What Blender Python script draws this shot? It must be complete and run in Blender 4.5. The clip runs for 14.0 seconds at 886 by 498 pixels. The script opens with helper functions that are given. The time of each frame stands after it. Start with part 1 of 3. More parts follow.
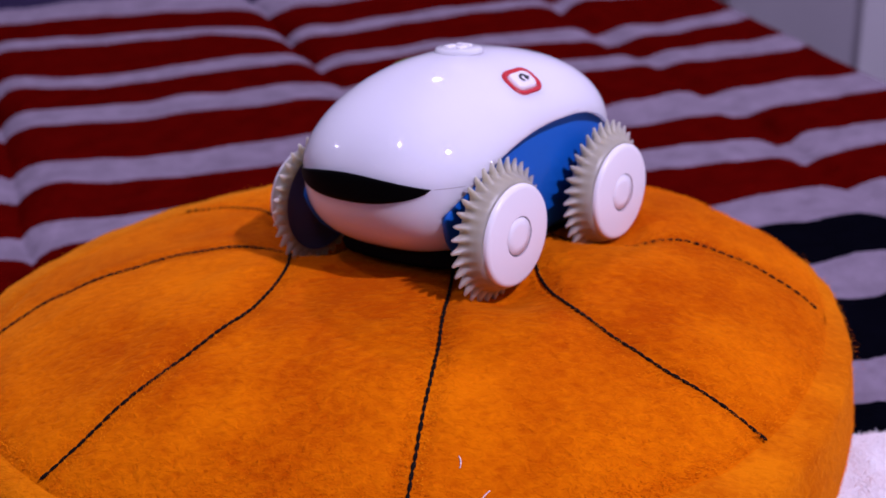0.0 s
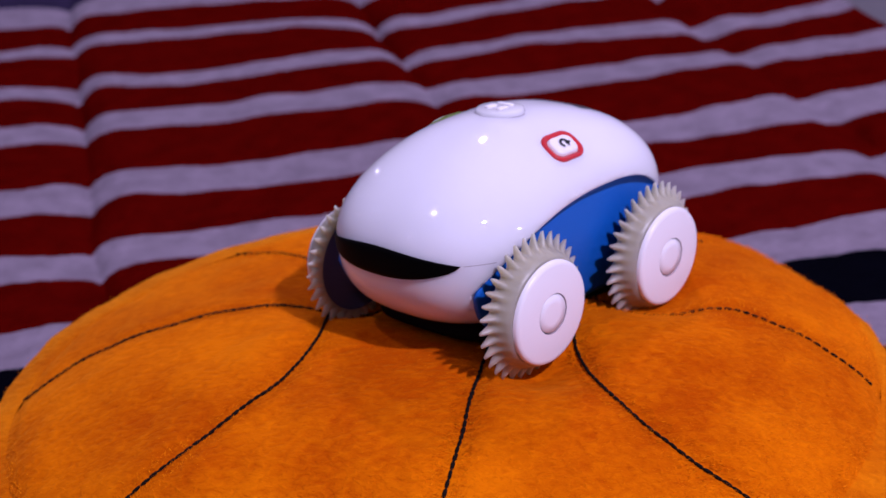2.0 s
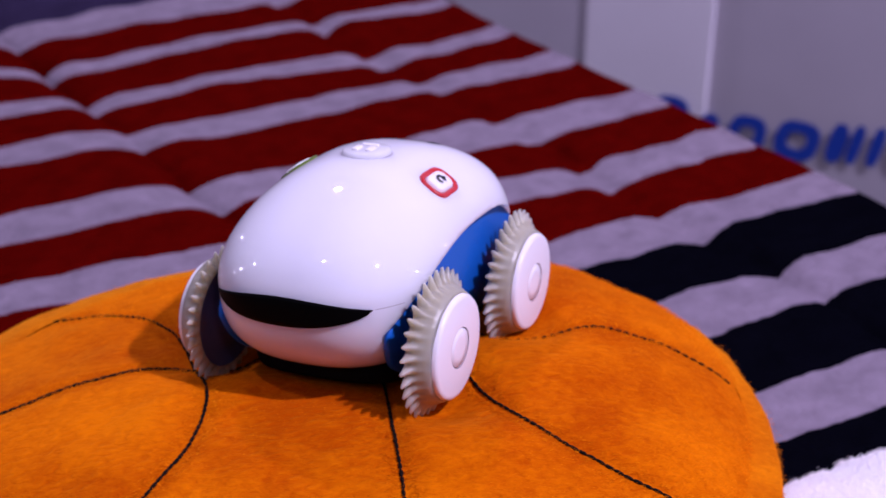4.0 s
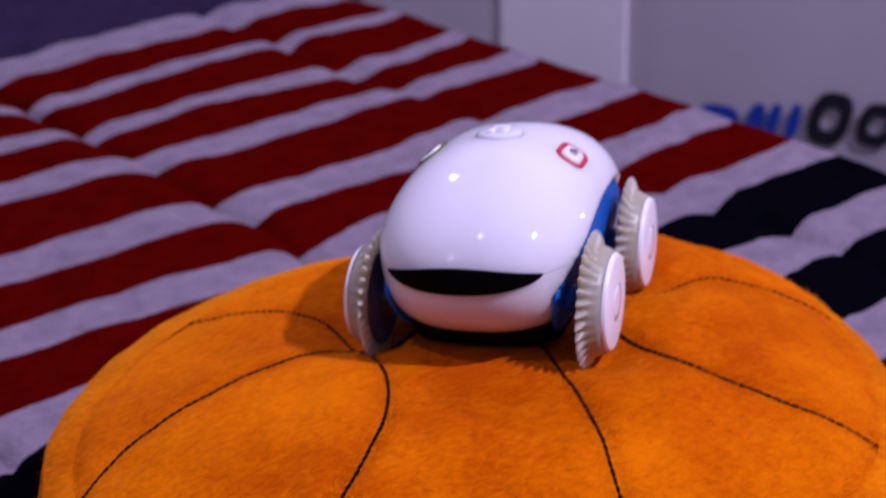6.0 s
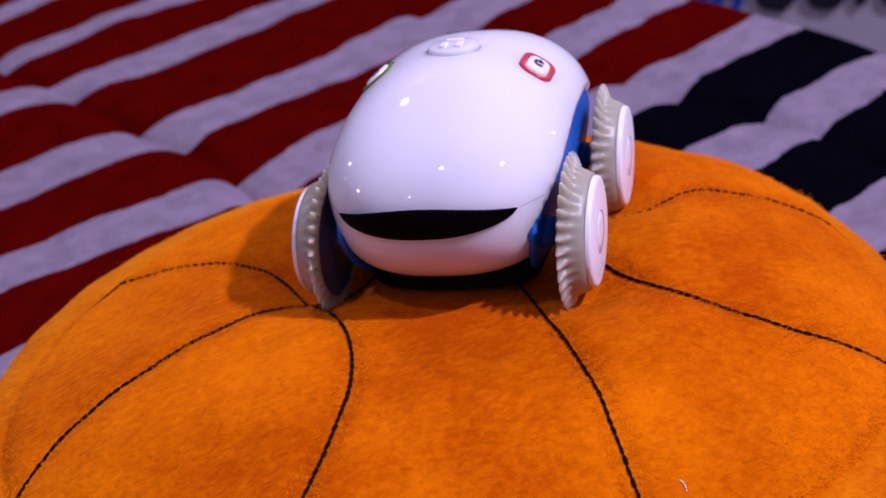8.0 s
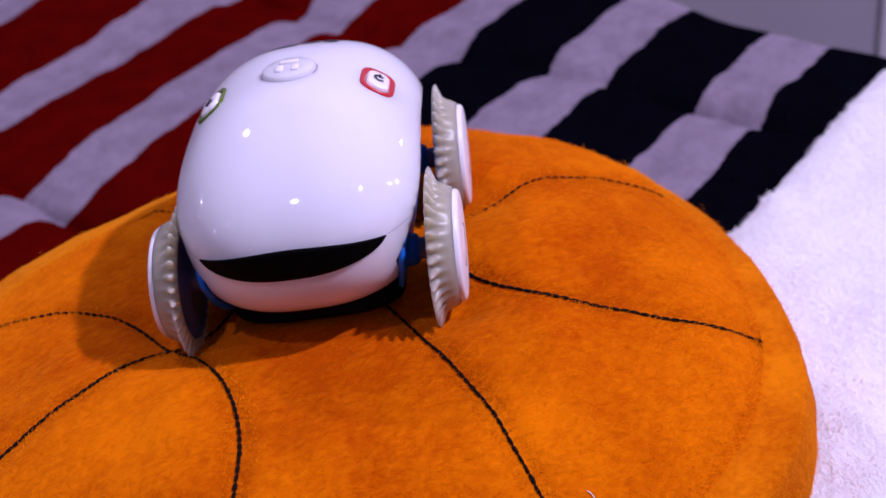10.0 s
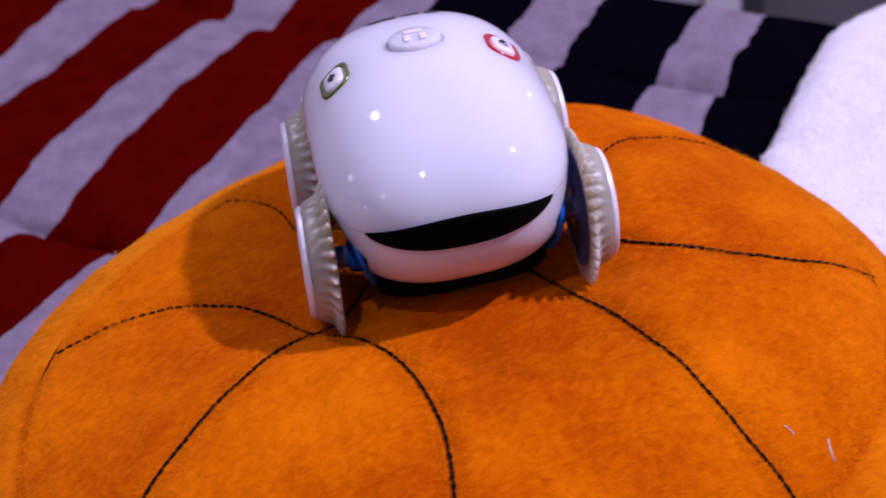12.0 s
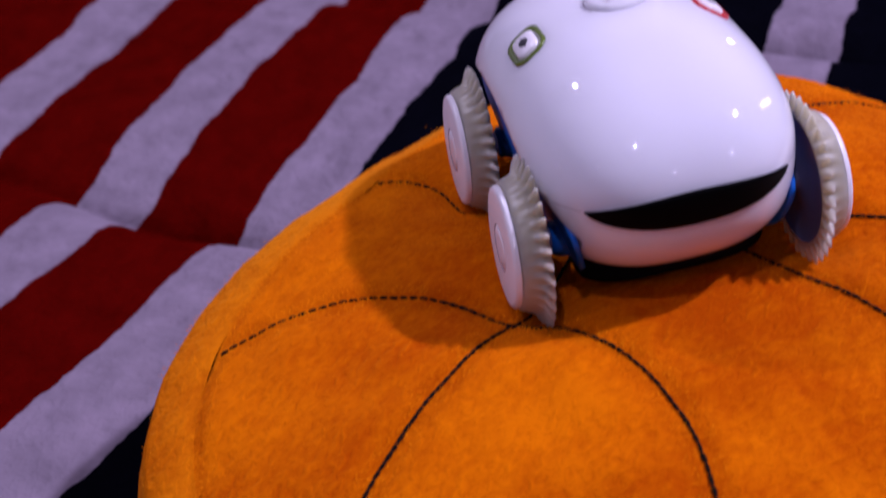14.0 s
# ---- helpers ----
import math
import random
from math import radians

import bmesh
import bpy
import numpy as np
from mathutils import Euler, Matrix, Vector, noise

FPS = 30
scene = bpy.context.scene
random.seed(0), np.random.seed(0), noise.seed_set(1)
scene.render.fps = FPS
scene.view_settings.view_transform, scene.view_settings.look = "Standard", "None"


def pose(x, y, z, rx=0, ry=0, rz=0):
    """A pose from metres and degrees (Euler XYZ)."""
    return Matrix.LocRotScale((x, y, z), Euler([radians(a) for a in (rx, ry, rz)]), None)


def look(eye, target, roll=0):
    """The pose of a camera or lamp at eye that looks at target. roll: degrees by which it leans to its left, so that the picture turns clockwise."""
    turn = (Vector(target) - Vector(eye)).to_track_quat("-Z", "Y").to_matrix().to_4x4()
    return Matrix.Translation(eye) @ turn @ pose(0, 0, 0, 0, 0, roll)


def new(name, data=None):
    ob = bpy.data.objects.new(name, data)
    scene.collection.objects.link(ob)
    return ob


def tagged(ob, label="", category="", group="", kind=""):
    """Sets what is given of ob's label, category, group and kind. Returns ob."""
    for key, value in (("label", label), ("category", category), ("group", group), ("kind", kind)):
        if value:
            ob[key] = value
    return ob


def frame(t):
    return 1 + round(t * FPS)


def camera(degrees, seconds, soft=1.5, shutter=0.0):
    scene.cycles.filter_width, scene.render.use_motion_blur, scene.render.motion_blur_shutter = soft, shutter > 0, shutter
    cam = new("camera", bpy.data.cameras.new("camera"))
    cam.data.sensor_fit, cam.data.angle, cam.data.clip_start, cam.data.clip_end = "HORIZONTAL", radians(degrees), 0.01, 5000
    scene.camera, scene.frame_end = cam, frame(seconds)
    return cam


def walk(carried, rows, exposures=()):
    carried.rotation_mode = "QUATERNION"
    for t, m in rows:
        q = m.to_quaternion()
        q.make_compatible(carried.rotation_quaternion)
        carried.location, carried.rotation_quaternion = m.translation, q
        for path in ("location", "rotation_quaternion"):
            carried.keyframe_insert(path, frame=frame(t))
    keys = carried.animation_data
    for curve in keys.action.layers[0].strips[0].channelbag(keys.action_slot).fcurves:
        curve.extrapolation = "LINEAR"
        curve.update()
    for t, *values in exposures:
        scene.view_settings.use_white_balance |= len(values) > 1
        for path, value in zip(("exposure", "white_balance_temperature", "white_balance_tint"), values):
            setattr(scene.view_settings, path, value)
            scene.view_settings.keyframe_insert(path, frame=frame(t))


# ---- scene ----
cam = camera(32.36, 14.0, shutter=0.5)
PATH = [
    (0, (0.1274, -0.3952, 0.3172), (0.0966, 0.0620, 0.1172), -0.56),
    (0.5, (0.1365, -0.3824, 0.3154), (0.0907, 0.0734, 0.1150), -1.28),
    (1, (0.1486, -0.3698, 0.3243), (0.0924, 0.0817, 0.1170), -0.76),
    (1.5, (0.1564, -0.3634, 0.3411), (0.0934, 0.0845, 0.1278), -1.13),
    (2, (0.1572, -0.3588, 0.3515), (0.0845, 0.0852, 0.1335), -2.14),
    (2.5, (0.1506, -0.3553, 0.3512), (0.0799, 0.0903, 0.1359), -1.93),
    (3, (0.1187, -0.3555, 0.3519), (0.1029, 0.0949, 0.1353), 0.13),
    (3.5, (0.0828, -0.3549, 0.3565), (0.1181, 0.0942, 0.1394), -0.34),
    (3.7, (0.0675, -0.3551, 0.3549), (0.1212, 0.0933, 0.1403), 0.37),
    (5.8, (-0.0714, -0.3853, 0.3646), (0.0604, 0.0529, 0.1632), -0.79),
    (6, (-0.0713, -0.3789, 0.3582), (0.0533, 0.0601, 0.1540), -1.58),
    (6.5, (-0.0713, -0.3634, 0.3438), (0.0585, 0.0664, 0.1237), -2.90),
    (7, (-0.0759, -0.3469, 0.3415), (0.0565, 0.0811, 0.1194), -3.22),
    (7.2, (-0.0702, -0.3391, 0.3390), (0.0591, 0.0882, 0.1139), -4.39),
    (9.5, (-0.0518, -0.2817, 0.3749), (0.1108, 0.1054, 0.1033), -6.43),
    (10, (-0.0839, -0.2728, 0.3781), (0.1232, 0.0917, 0.1056), -5.84),
    (10.5, (-0.1116, -0.2675, 0.3823), (0.1119, 0.0861, 0.1085), -5.16),
    (11, (-0.1396, -0.2545, 0.3807), (0.1067, 0.0837, 0.1069), -3.93),
    (11.5, (-0.1659, -0.2297, 0.3804), (0.1013, 0.0915, 0.1056), -3.44),
    (12, (-0.1927, -0.1979, 0.3730), (0.0857, 0.1141, 0.0989), -3.60),
    (12.5, (-0.2129, -0.1777, 0.3634), (0.0811, 0.1237, 0.0938), -3.08),
    (13, (-0.2251, -0.1578, 0.3582), (0.0688, 0.1518, 0.0978), -1.52),
    (13.5, (-0.2172, -0.1344, 0.3585), (0.0721, 0.1779, 0.0963), -3.24),
    (14, (-0.2188, -0.1190, 0.3511), (0.0673, 0.1817, 0.0723), -4.07),
]
walk(cam, [(t, look(eye, target, roll)) for t, eye, target, roll in PATH],
     [(0, -0.05), (2.3, -0.07), (3.0, 0.05), (3.5, 0.13), (3.7, 0.13), (5.8, 0.0), (6.5, 0.02), (7.0, 0.13), (7.2, 0.15), (9.5, 0.03), (10.0, 0.03), (12.0, 0.06), (13.0, 0.06), (14.0, 0.0)])

cam.data.dof.use_dof = True
cam.data.dof.focus_distance = 0.46
cam.data.dof.aperture_fstop = 16.0

# ---- world, lamps ----
world = bpy.data.worlds.new("hall_air")
scene.world = world
world.use_nodes = True
world.node_tree.nodes["Background"].inputs[0].default_value = (0.80, 0.70, 1.0, 1)
world.node_tree.nodes["Background"].inputs[1].default_value = 0.20

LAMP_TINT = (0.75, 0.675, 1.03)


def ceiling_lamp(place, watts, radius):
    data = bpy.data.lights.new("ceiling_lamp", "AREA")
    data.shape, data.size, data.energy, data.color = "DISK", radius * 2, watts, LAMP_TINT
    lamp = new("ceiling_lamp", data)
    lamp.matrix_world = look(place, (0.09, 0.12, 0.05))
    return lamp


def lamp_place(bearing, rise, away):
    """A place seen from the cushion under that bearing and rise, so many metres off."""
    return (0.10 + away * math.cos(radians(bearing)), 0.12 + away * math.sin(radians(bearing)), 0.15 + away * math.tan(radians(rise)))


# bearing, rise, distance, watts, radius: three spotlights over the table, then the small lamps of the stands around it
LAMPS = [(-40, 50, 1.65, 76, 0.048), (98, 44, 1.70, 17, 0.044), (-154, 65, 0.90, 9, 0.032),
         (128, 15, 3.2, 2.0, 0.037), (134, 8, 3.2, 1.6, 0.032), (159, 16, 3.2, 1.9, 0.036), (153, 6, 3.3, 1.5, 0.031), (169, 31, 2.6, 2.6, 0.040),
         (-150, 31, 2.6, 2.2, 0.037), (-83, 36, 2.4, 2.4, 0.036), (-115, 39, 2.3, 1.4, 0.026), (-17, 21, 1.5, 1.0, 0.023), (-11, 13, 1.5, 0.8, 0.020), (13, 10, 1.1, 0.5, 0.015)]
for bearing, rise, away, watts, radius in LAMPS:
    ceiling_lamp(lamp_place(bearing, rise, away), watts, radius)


# ---- materials ----
def material(name, colour, rough=0.5, metal=0.0):
    mat = bpy.data.materials.new(name)
    mat.use_nodes = True
    nt = mat.node_tree
    bsdf = nt.nodes["Principled BSDF"]
    bsdf.inputs["Base Color"].default_value = (*colour, 1)
    bsdf.inputs["Roughness"].default_value = rough
    bsdf.inputs["Metallic"].default_value = metal
    return mat, nt, bsdf


def node(nt, kind, **values):
    n = nt.nodes.new(kind)
    for key, value in values.items():
        n.inputs[key.replace("_", " ")].default_value = value
    return n


def coords(nt, which="Object"):
    return nt.nodes.new("ShaderNodeTexCoord").outputs[which]


def noise_tex(nt, vec, scale, detail=4, rough=0.55):
    n = node(nt, "ShaderNodeTexNoise", Scale=scale, Detail=detail, Roughness=rough)
    nt.links.new(vec, n.inputs["Vector"])
    return n.outputs["Fac"]


def mix_colour(nt, fac, a, b):
    m = nt.nodes.new("ShaderNodeMix")
    m.data_type = "RGBA"
    nt.links.new(fac, m.inputs["Factor"])
    for socket, value in ((m.inputs["A"], a), (m.inputs["B"], b)):
        if isinstance(value, tuple):
            socket.default_value = (*value, 1)
        else:
            nt.links.new(value, socket)
    return m.outputs["Result"]


def ramp(nt, fac, stops, mode="LINEAR"):
    r = nt.nodes.new("ShaderNodeValToRGB")
    r.color_ramp.interpolation = mode
    els = r.color_ramp.elements
    while len(els) < len(stops):
        els.new(0.5)
    for e, (pos, colour) in zip(els, stops):
        e.position = pos
    for e, (pos, colour) in zip(els, stops):
        e.color = (*colour, 1)
    nt.links.new(fac, r.inputs["Fac"])
    return r.outputs["Color"]


def bump(nt, bsdf, height, strength, distance):
    b = node(nt, "ShaderNodeBump", Strength=strength, Distance=distance)
    nt.links.new(height, b.inputs["Height"])
    nt.links.new(b.outputs["Normal"], bsdf.inputs["Normal"])


def math_node(nt, op, a, b):
    m = nt.nodes.new("ShaderNodeMath")
    m.operation = op
    for socket, value in zip(m.inputs, (a, b)):
        if isinstance(value, (int, float)):
            socket.default_value = value
        else:
            nt.links.new(value, socket)
    return m.outputs[0]


def plush_material(name, dark, light):
    mat, nt, bsdf = material(name, light, 0.95)
    vec = coords(nt)
    patches = noise_tex(nt, vec, 14, 5, 0.6)
    blots = noise_tex(nt, vec, 48, 3, 0.6)
    lie = nt.nodes.new("ShaderNodeMapping")
    lie.inputs["Scale"].default_value = (0.7, 1.0, 1.0)
    lie.inputs["Rotation"].default_value = (0, 0, 0.35)
    nt.links.new(vec, lie.inputs["Vector"])
    nap = node(nt, "ShaderNodeTexNoise", Scale=420.0, Detail=4.0, Roughness=0.7, Distortion=0.4)
    nt.links.new(lie.outputs["Vector"], nap.inputs["Vector"])
    nap = nap.outputs["Fac"]
    sweep = nt.nodes.new("ShaderNodeMapping")
    sweep.inputs["Scale"].default_value = (0.6, 1.0, 0.8)
    sweep.inputs["Rotation"].default_value = (0, 0, -0.6)
    nt.links.new(vec, sweep.inputs["Vector"])
    stroke = node(nt, "ShaderNodeTexNoise", Scale=430.0, Detail=2.0, Roughness=0.55, Distortion=0.5)
    nt.links.new(sweep.outputs["Vector"], stroke.inputs["Vector"])
    stroke = stroke.outputs["Fac"]
    fac = math_node(nt, "ADD", math_node(nt, "MULTIPLY", patches, 0.85), math_node(nt, "MULTIPLY", nap, 0.14))
    fac = math_node(nt, "ADD", fac, math_node(nt, "MULTIPLY", blots, 0.28))
    fac = math_node(nt, "ADD", fac, math_node(nt, "MULTIPLY", stroke, 0.34))
    base = ramp(nt, fac, [(0.64, dark), (0.94, light)])
    nt.links.new(base, bsdf.inputs["Base Color"])
    bsdf.inputs["Sheen Weight"].default_value = 0.32
    bsdf.inputs["Sheen Roughness"].default_value = 0.40
    bsdf.inputs["Sheen Tint"].default_value = (1.0, 0.42, 0.03, 1)
    bsdf.inputs["Specular IOR Level"].default_value = 0.02
    fine = noise_tex(nt, vec, 1100, 2, 0.6)
    height = math_node(nt, "ADD", math_node(nt, "MULTIPLY", nap, 0.6), math_node(nt, "MULTIPLY", fine, 0.2))
    height = math_node(nt, "ADD", height, math_node(nt, "MULTIPLY", stroke, 1.2))
    bump(nt, bsdf, height, 0.5, 0.0016)
    return mat


PLUSH_TOP = plush_material("orange_plush", (0.45, 0.061, 0.0002), (0.73, 0.160, 0.0008))
PLUSH_SIDE = plush_material("orange_plush_side", (0.45, 0.070, 0.0006), (0.72, 0.178, 0.002))
THREAD, nt_, b_ = material("black_thread", (0.007, 0.004, 0.003), 0.9)
b_.inputs["Specular IOR Level"].default_value = 0.1

SHELL, nt_, b_ = material("white_gloss_plastic", (0.76, 0.745, 0.82), 0.04)
b_.inputs["Subsurface Weight"].default_value = 0.6
b_.inputs["Subsurface Radius"].default_value = (0.014, 0.014, 0.015)
b_.inputs["Subsurface Scale"].default_value = 1.0
nt_.links.new(ramp(nt_, noise_tex(nt_, coords(nt_), 60, 3), [(0.3, (0.022, 0.022, 0.022)), (0.8, (0.045, 0.045, 0.045))]), b_.inputs["Roughness"])
CAP, nt_, b_ = material("white_satin_plastic", (0.86, 0.82, 0.86), 0.32)
BLUE, nt_, b_ = material("blue_satin_plastic", (0.004, 0.105, 0.47), 0.42)
b_.inputs["Specular IOR Level"].default_value = 0.3
bump(nt_, b_, noise_tex(nt_, coords(nt_), 1800, 2), 0.12, 0.0003)
BLACK, nt_, b_ = material("black_visor_plastic", (0.0012, 0.0012, 0.0015), 0.5)
b_.inputs["Specular IOR Level"].default_value = 0.04
UNDER, nt_, b_ = material("black_underbody_plastic", (0.003, 0.003, 0.004), 0.8)
b_.inputs["Specular IOR Level"].default_value = 0.08
RED, nt_, b_ = material("red_translucent_ring", (0.55, 0.02, 0.03), 0.22)
b_.inputs["Coat Weight"].default_value = 0.5
GREEN, nt_, b_ = material("green_translucent_ring", (0.10, 0.15, 0.012), 0.22)
b_.inputs["Coat Weight"].default_value = 0.5
INK, nt_, b_ = material("black_print", (0.012, 0.012, 0.018), 0.45)
STEEL, nt_, b_ = material("steel_axle", (0.55, 0.55, 0.6), 0.25, 1.0)
WELL, nt_, b_ = material("grey_wheel_inside", (0.10, 0.10, 0.19), 0.35)
GROOVE, nt_, b_ = material("grey_groove", (0.34, 0.29, 0.34), 0.6)
SILICONE, nt_, b_ = material("milky_silicone", (0.56, 0.47, 0.34), 0.38)
b_.inputs["Subsurface Weight"].default_value = 0.85
b_.inputs["Subsurface Radius"].default_value = (0.011, 0.010, 0.007)
b_.inputs["Subsurface Scale"].default_value = 1.0
b_.inputs["Transmission Weight"].default_value = 0.22
nt_.links.new(ramp(nt_, noise_tex(nt_, coords(nt_), 120, 3), [(0.3, (0.47, 0.42, 0.32)), (0.75, (0.56, 0.51, 0.40))]), b_.inputs["Base Color"])

TOWEL, nt_, b_ = material("white_fleece", (0.85, 0.82, 0.86), 0.95)
b_.inputs["Sheen Weight"].default_value = 0.3
tv = coords(nt_)
tn = noise_tex(nt_, tv, 320, 4, 0.7)
nt_.links.new(ramp(nt_, math_node(nt_, "ADD", math_node(nt_, "MULTIPLY", tn, 0.6), math_node(nt_, "MULTIPLY", noise_tex(nt_, tv, 45, 3), 0.4)),
                   [(0.3, (0.80, 0.75, 0.80)), (0.62, (0.95, 0.92, 0.95))]), b_.inputs["Base Color"])
bump(nt_, b_, tn, 0.9, 0.003)


def stripe_material():
    """Woven cotton with red, navy and grey-white stripes across v, in metres on the cloth."""
    mat, nt, bsdf = material("striped_cotton", (0.2, 0.17, 0.22), 0.9)
    uv = coords(nt, "UV")
    split = nt.nodes.new("ShaderNodeSeparateXYZ")
    nt.links.new(uv, split.inputs[0])
    wob = math_node(nt, "MULTIPLY", math_node(nt, "SUBTRACT", noise_tex(nt, uv, 9, 2, 0.5), 0.5), 0.018)
    fray = math_node(nt, "MULTIPLY", math_node(nt, "SUBTRACT", noise_tex(nt, uv, 160, 2, 0.6), 0.5), 0.0025)
    wob2 = math_node(nt, "MULTIPLY", math_node(nt, "SUBTRACT", noise_tex(nt, uv, 26, 2, 0.5), 0.5), 0.010)
    v = math_node(nt, "ADD", math_node(nt, "ADD", split.outputs["Y"], math_node(nt, "ADD", wob, wob2)), fray)
    fac = math_node(nt, "DIVIDE", math_node(nt, "ADD", v, 0.3), 1.5)
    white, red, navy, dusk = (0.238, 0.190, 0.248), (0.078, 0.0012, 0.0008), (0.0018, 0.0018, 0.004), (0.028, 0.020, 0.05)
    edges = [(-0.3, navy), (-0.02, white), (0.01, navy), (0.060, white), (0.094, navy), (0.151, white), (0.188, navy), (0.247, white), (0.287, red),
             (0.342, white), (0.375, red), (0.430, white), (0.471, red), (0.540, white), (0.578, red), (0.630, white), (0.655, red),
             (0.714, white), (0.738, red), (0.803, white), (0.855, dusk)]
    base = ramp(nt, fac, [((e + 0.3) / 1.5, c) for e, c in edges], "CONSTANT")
    shade = ramp(nt, noise_tex(nt, uv, 55, 4), [(0.25, (0.72, 0.72, 0.72)), (0.75, (1.08, 1.08, 1.08))])
    mul = nt.nodes.new("ShaderNodeMix")
    mul.data_type, mul.blend_type = "RGBA", "MULTIPLY"
    mul.inputs["Factor"].default_value = 1.0
    nt.links.new(base, mul.inputs["A"])
    nt.links.new(shade, mul.inputs["B"])
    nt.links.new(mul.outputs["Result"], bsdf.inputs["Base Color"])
    bsdf.inputs["Specular IOR Level"].default_value = 0.0
    weave = noise_tex(nt, uv, 1100, 2, 0.7)
    crumple = noise_tex(nt, uv, 34, 4, 0.55)
    bump(nt, bsdf, math_node(nt, "ADD", math_node(nt, "MULTIPLY", weave, 0.06), crumple), 0.8, 0.011)
    return mat


CLOTH = stripe_material()
WALLPAINT, nt_, b_ = material("white_banner_film", (0.50, 0.45, 0.52), 0.55)
nt_.links.new(ramp(nt_, noise_tex(nt_, coords(nt_), 3, 4), [(0.3, (0.45, 0.41, 0.47)), (0.7, (0.53, 0.48, 0.55))]), b_.inputs["Base Color"])
WALLLIGHT, nt_, b_ = material("white_panel_paint", (0.72, 0.66, 0.74), 0.5)
nt_.links.new(ramp(nt_, noise_tex(nt_, coords(nt_), 3, 4), [(0.3, (0.78, 0.73, 0.80)), (0.7, (0.86, 0.81, 0.88))]), b_.inputs["Base Color"])
DARKPOST, nt_, b_ = material("dark_grey_post", (0.05, 0.045, 0.05), 0.5)
GREYWALL, nt_, b_ = material("grey_hall_wall", (0.16, 0.14, 0.15), 0.7)
nt_.links.new(ramp(nt_, noise_tex(nt_, coords(nt_), 2.5, 4), [(0.3, (0.13, 0.115, 0.125)), (0.7, (0.19, 0.165, 0.175))]), b_.inputs["Base Color"])
HALL, nt_, b_ = material("pale_hall_paint", (0.48, 0.46, 0.48), 0.7)
nt_.links.new(ramp(nt_, noise_tex(nt_, coords(nt_), 1.5, 4), [(0.3, (0.42, 0.40, 0.43)), (0.7, (0.50, 0.48, 0.51))]), b_.inputs["Base Color"])
CARPET, nt_, b_ = material("grey_carpet", (0.12, 0.11, 0.13), 0.95)
nt_.links.new(ramp(nt_, noise_tex(nt_, coords(nt_), 180, 4), [(0.3, (0.08, 0.075, 0.09)), (0.7, (0.16, 0.15, 0.17))]), b_.inputs["Base Color"])
PRINT_BLUE, nt_, b_ = material("blue_print", (0.008, 0.045, 0.36), 0.5)
PRINT_BLACK, nt_, b_ = material("black_banner_print", (0.008, 0.008, 0.016), 0.5)
WOOD, nt_, b_ = material("pale_table_board", (0.42, 0.33, 0.25), 0.5)
nt_.links.new(ramp(nt_, noise_tex(nt_, coords(nt_), 12, 5), [(0.3, (0.36, 0.28, 0.2)), (0.7, (0.48, 0.38, 0.29))]), b_.inputs["Base Color"])


# ---- mesh helpers ----
def part(name, bm, mat, parent=None, label="", smooth=True):
    me = bpy.data.meshes.new(name)
    bm.normal_update()
    bm.to_mesh(me)
    bm.free()
    if smooth:
        me.polygons.foreach_set("use_smooth", [True] * len(me.polygons))
    me.materials.append(mat)
    ob = new(name, me)
    if parent is not None:
        ob.parent = parent
    if label:
        ob["label"] = label
    return ob


def grid_faces(bm, rows, closed=False):
    """Quads between rows of vertices; closed joins each row's end to its start."""
    for a, b in zip(rows, rows[1:]):
        n = len(a)
        for i in range(n if closed else n - 1):
            j = (i + 1) % n
            bm.faces.new((a[i], a[j], b[j], b[i]))


def lathe(bm, profile, steps=64, axis="Z"):
    rows = []
    for r, h in profile:
        row = []
        for i in range(steps):
            t = 2 * math.pi * i / steps
            p = (r * math.cos(t), r * math.sin(t), h) if axis == "Z" else (r * math.cos(t), h, r * math.sin(t))
            row.append(bm.verts.new(p))
        rows.append(row)
    grid_faces(bm, rows, True)
    return rows


def box(bm, x0, y0, z0, x1, y1, z1, bevel=0.0):
    r = bmesh.ops.create_cube(bm, size=1.0)
    for v in r["verts"]:
        v.co = Vector(((x0 + x1) / 2 + v.co.x * (x1 - x0), (y0 + y1) / 2 + v.co.y * (y1 - y0), (z0 + z1) / 2 + v.co.z * (z1 - z0)))
    if bevel:
        bmesh.ops.bevel(bm, geom=list({e for v in r["verts"] for e in v.link_edges}), offset=bevel, segments=2, affect="EDGES", profile=0.5)


def fibre_material(name, dark, light, sheen):
    mat, nt, bsdf = material(name, light, 0.9)
    geo = nt.nodes.new("ShaderNodeNewGeometry")
    brushed = noise_tex(nt, coords(nt), 14, 5, 0.6)
    mottle = noise_tex(nt, coords(nt), 110, 3, 0.6)
    fac = math_node(nt, "ADD", math_node(nt, "MULTIPLY", brushed, 0.55), math_node(nt, "MULTIPLY", mottle, 0.35))
    fac = math_node(nt, "ADD", fac, math_node(nt, "MULTIPLY", geo.outputs["Random Per Island"], 0.20))
    tone = ramp(nt, fac, [(0.40, dark), (0.70, light)])
    pale = ramp(nt, geo.outputs["Random Per Island"], [(0.80, (0, 0, 0)), (0.95, (0.8, 0.8, 0.8))])
    nt.links.new(mix_colour(nt, pale, tone, tuple(min(0.95, c * f) for c, f in zip(light, (1.10, 1.35, 3.0)))), bsdf.inputs["Base Color"])
    bsdf.inputs["Specular IOR Level"].default_value = sheen
    bsdf.inputs["Sheen Weight"].default_value = 0.25
    bsdf.inputs["Sheen Roughness"].default_value = 0.4
    bsdf.inputs["Sheen Tint"].default_value = (*light, 1)
    return mat


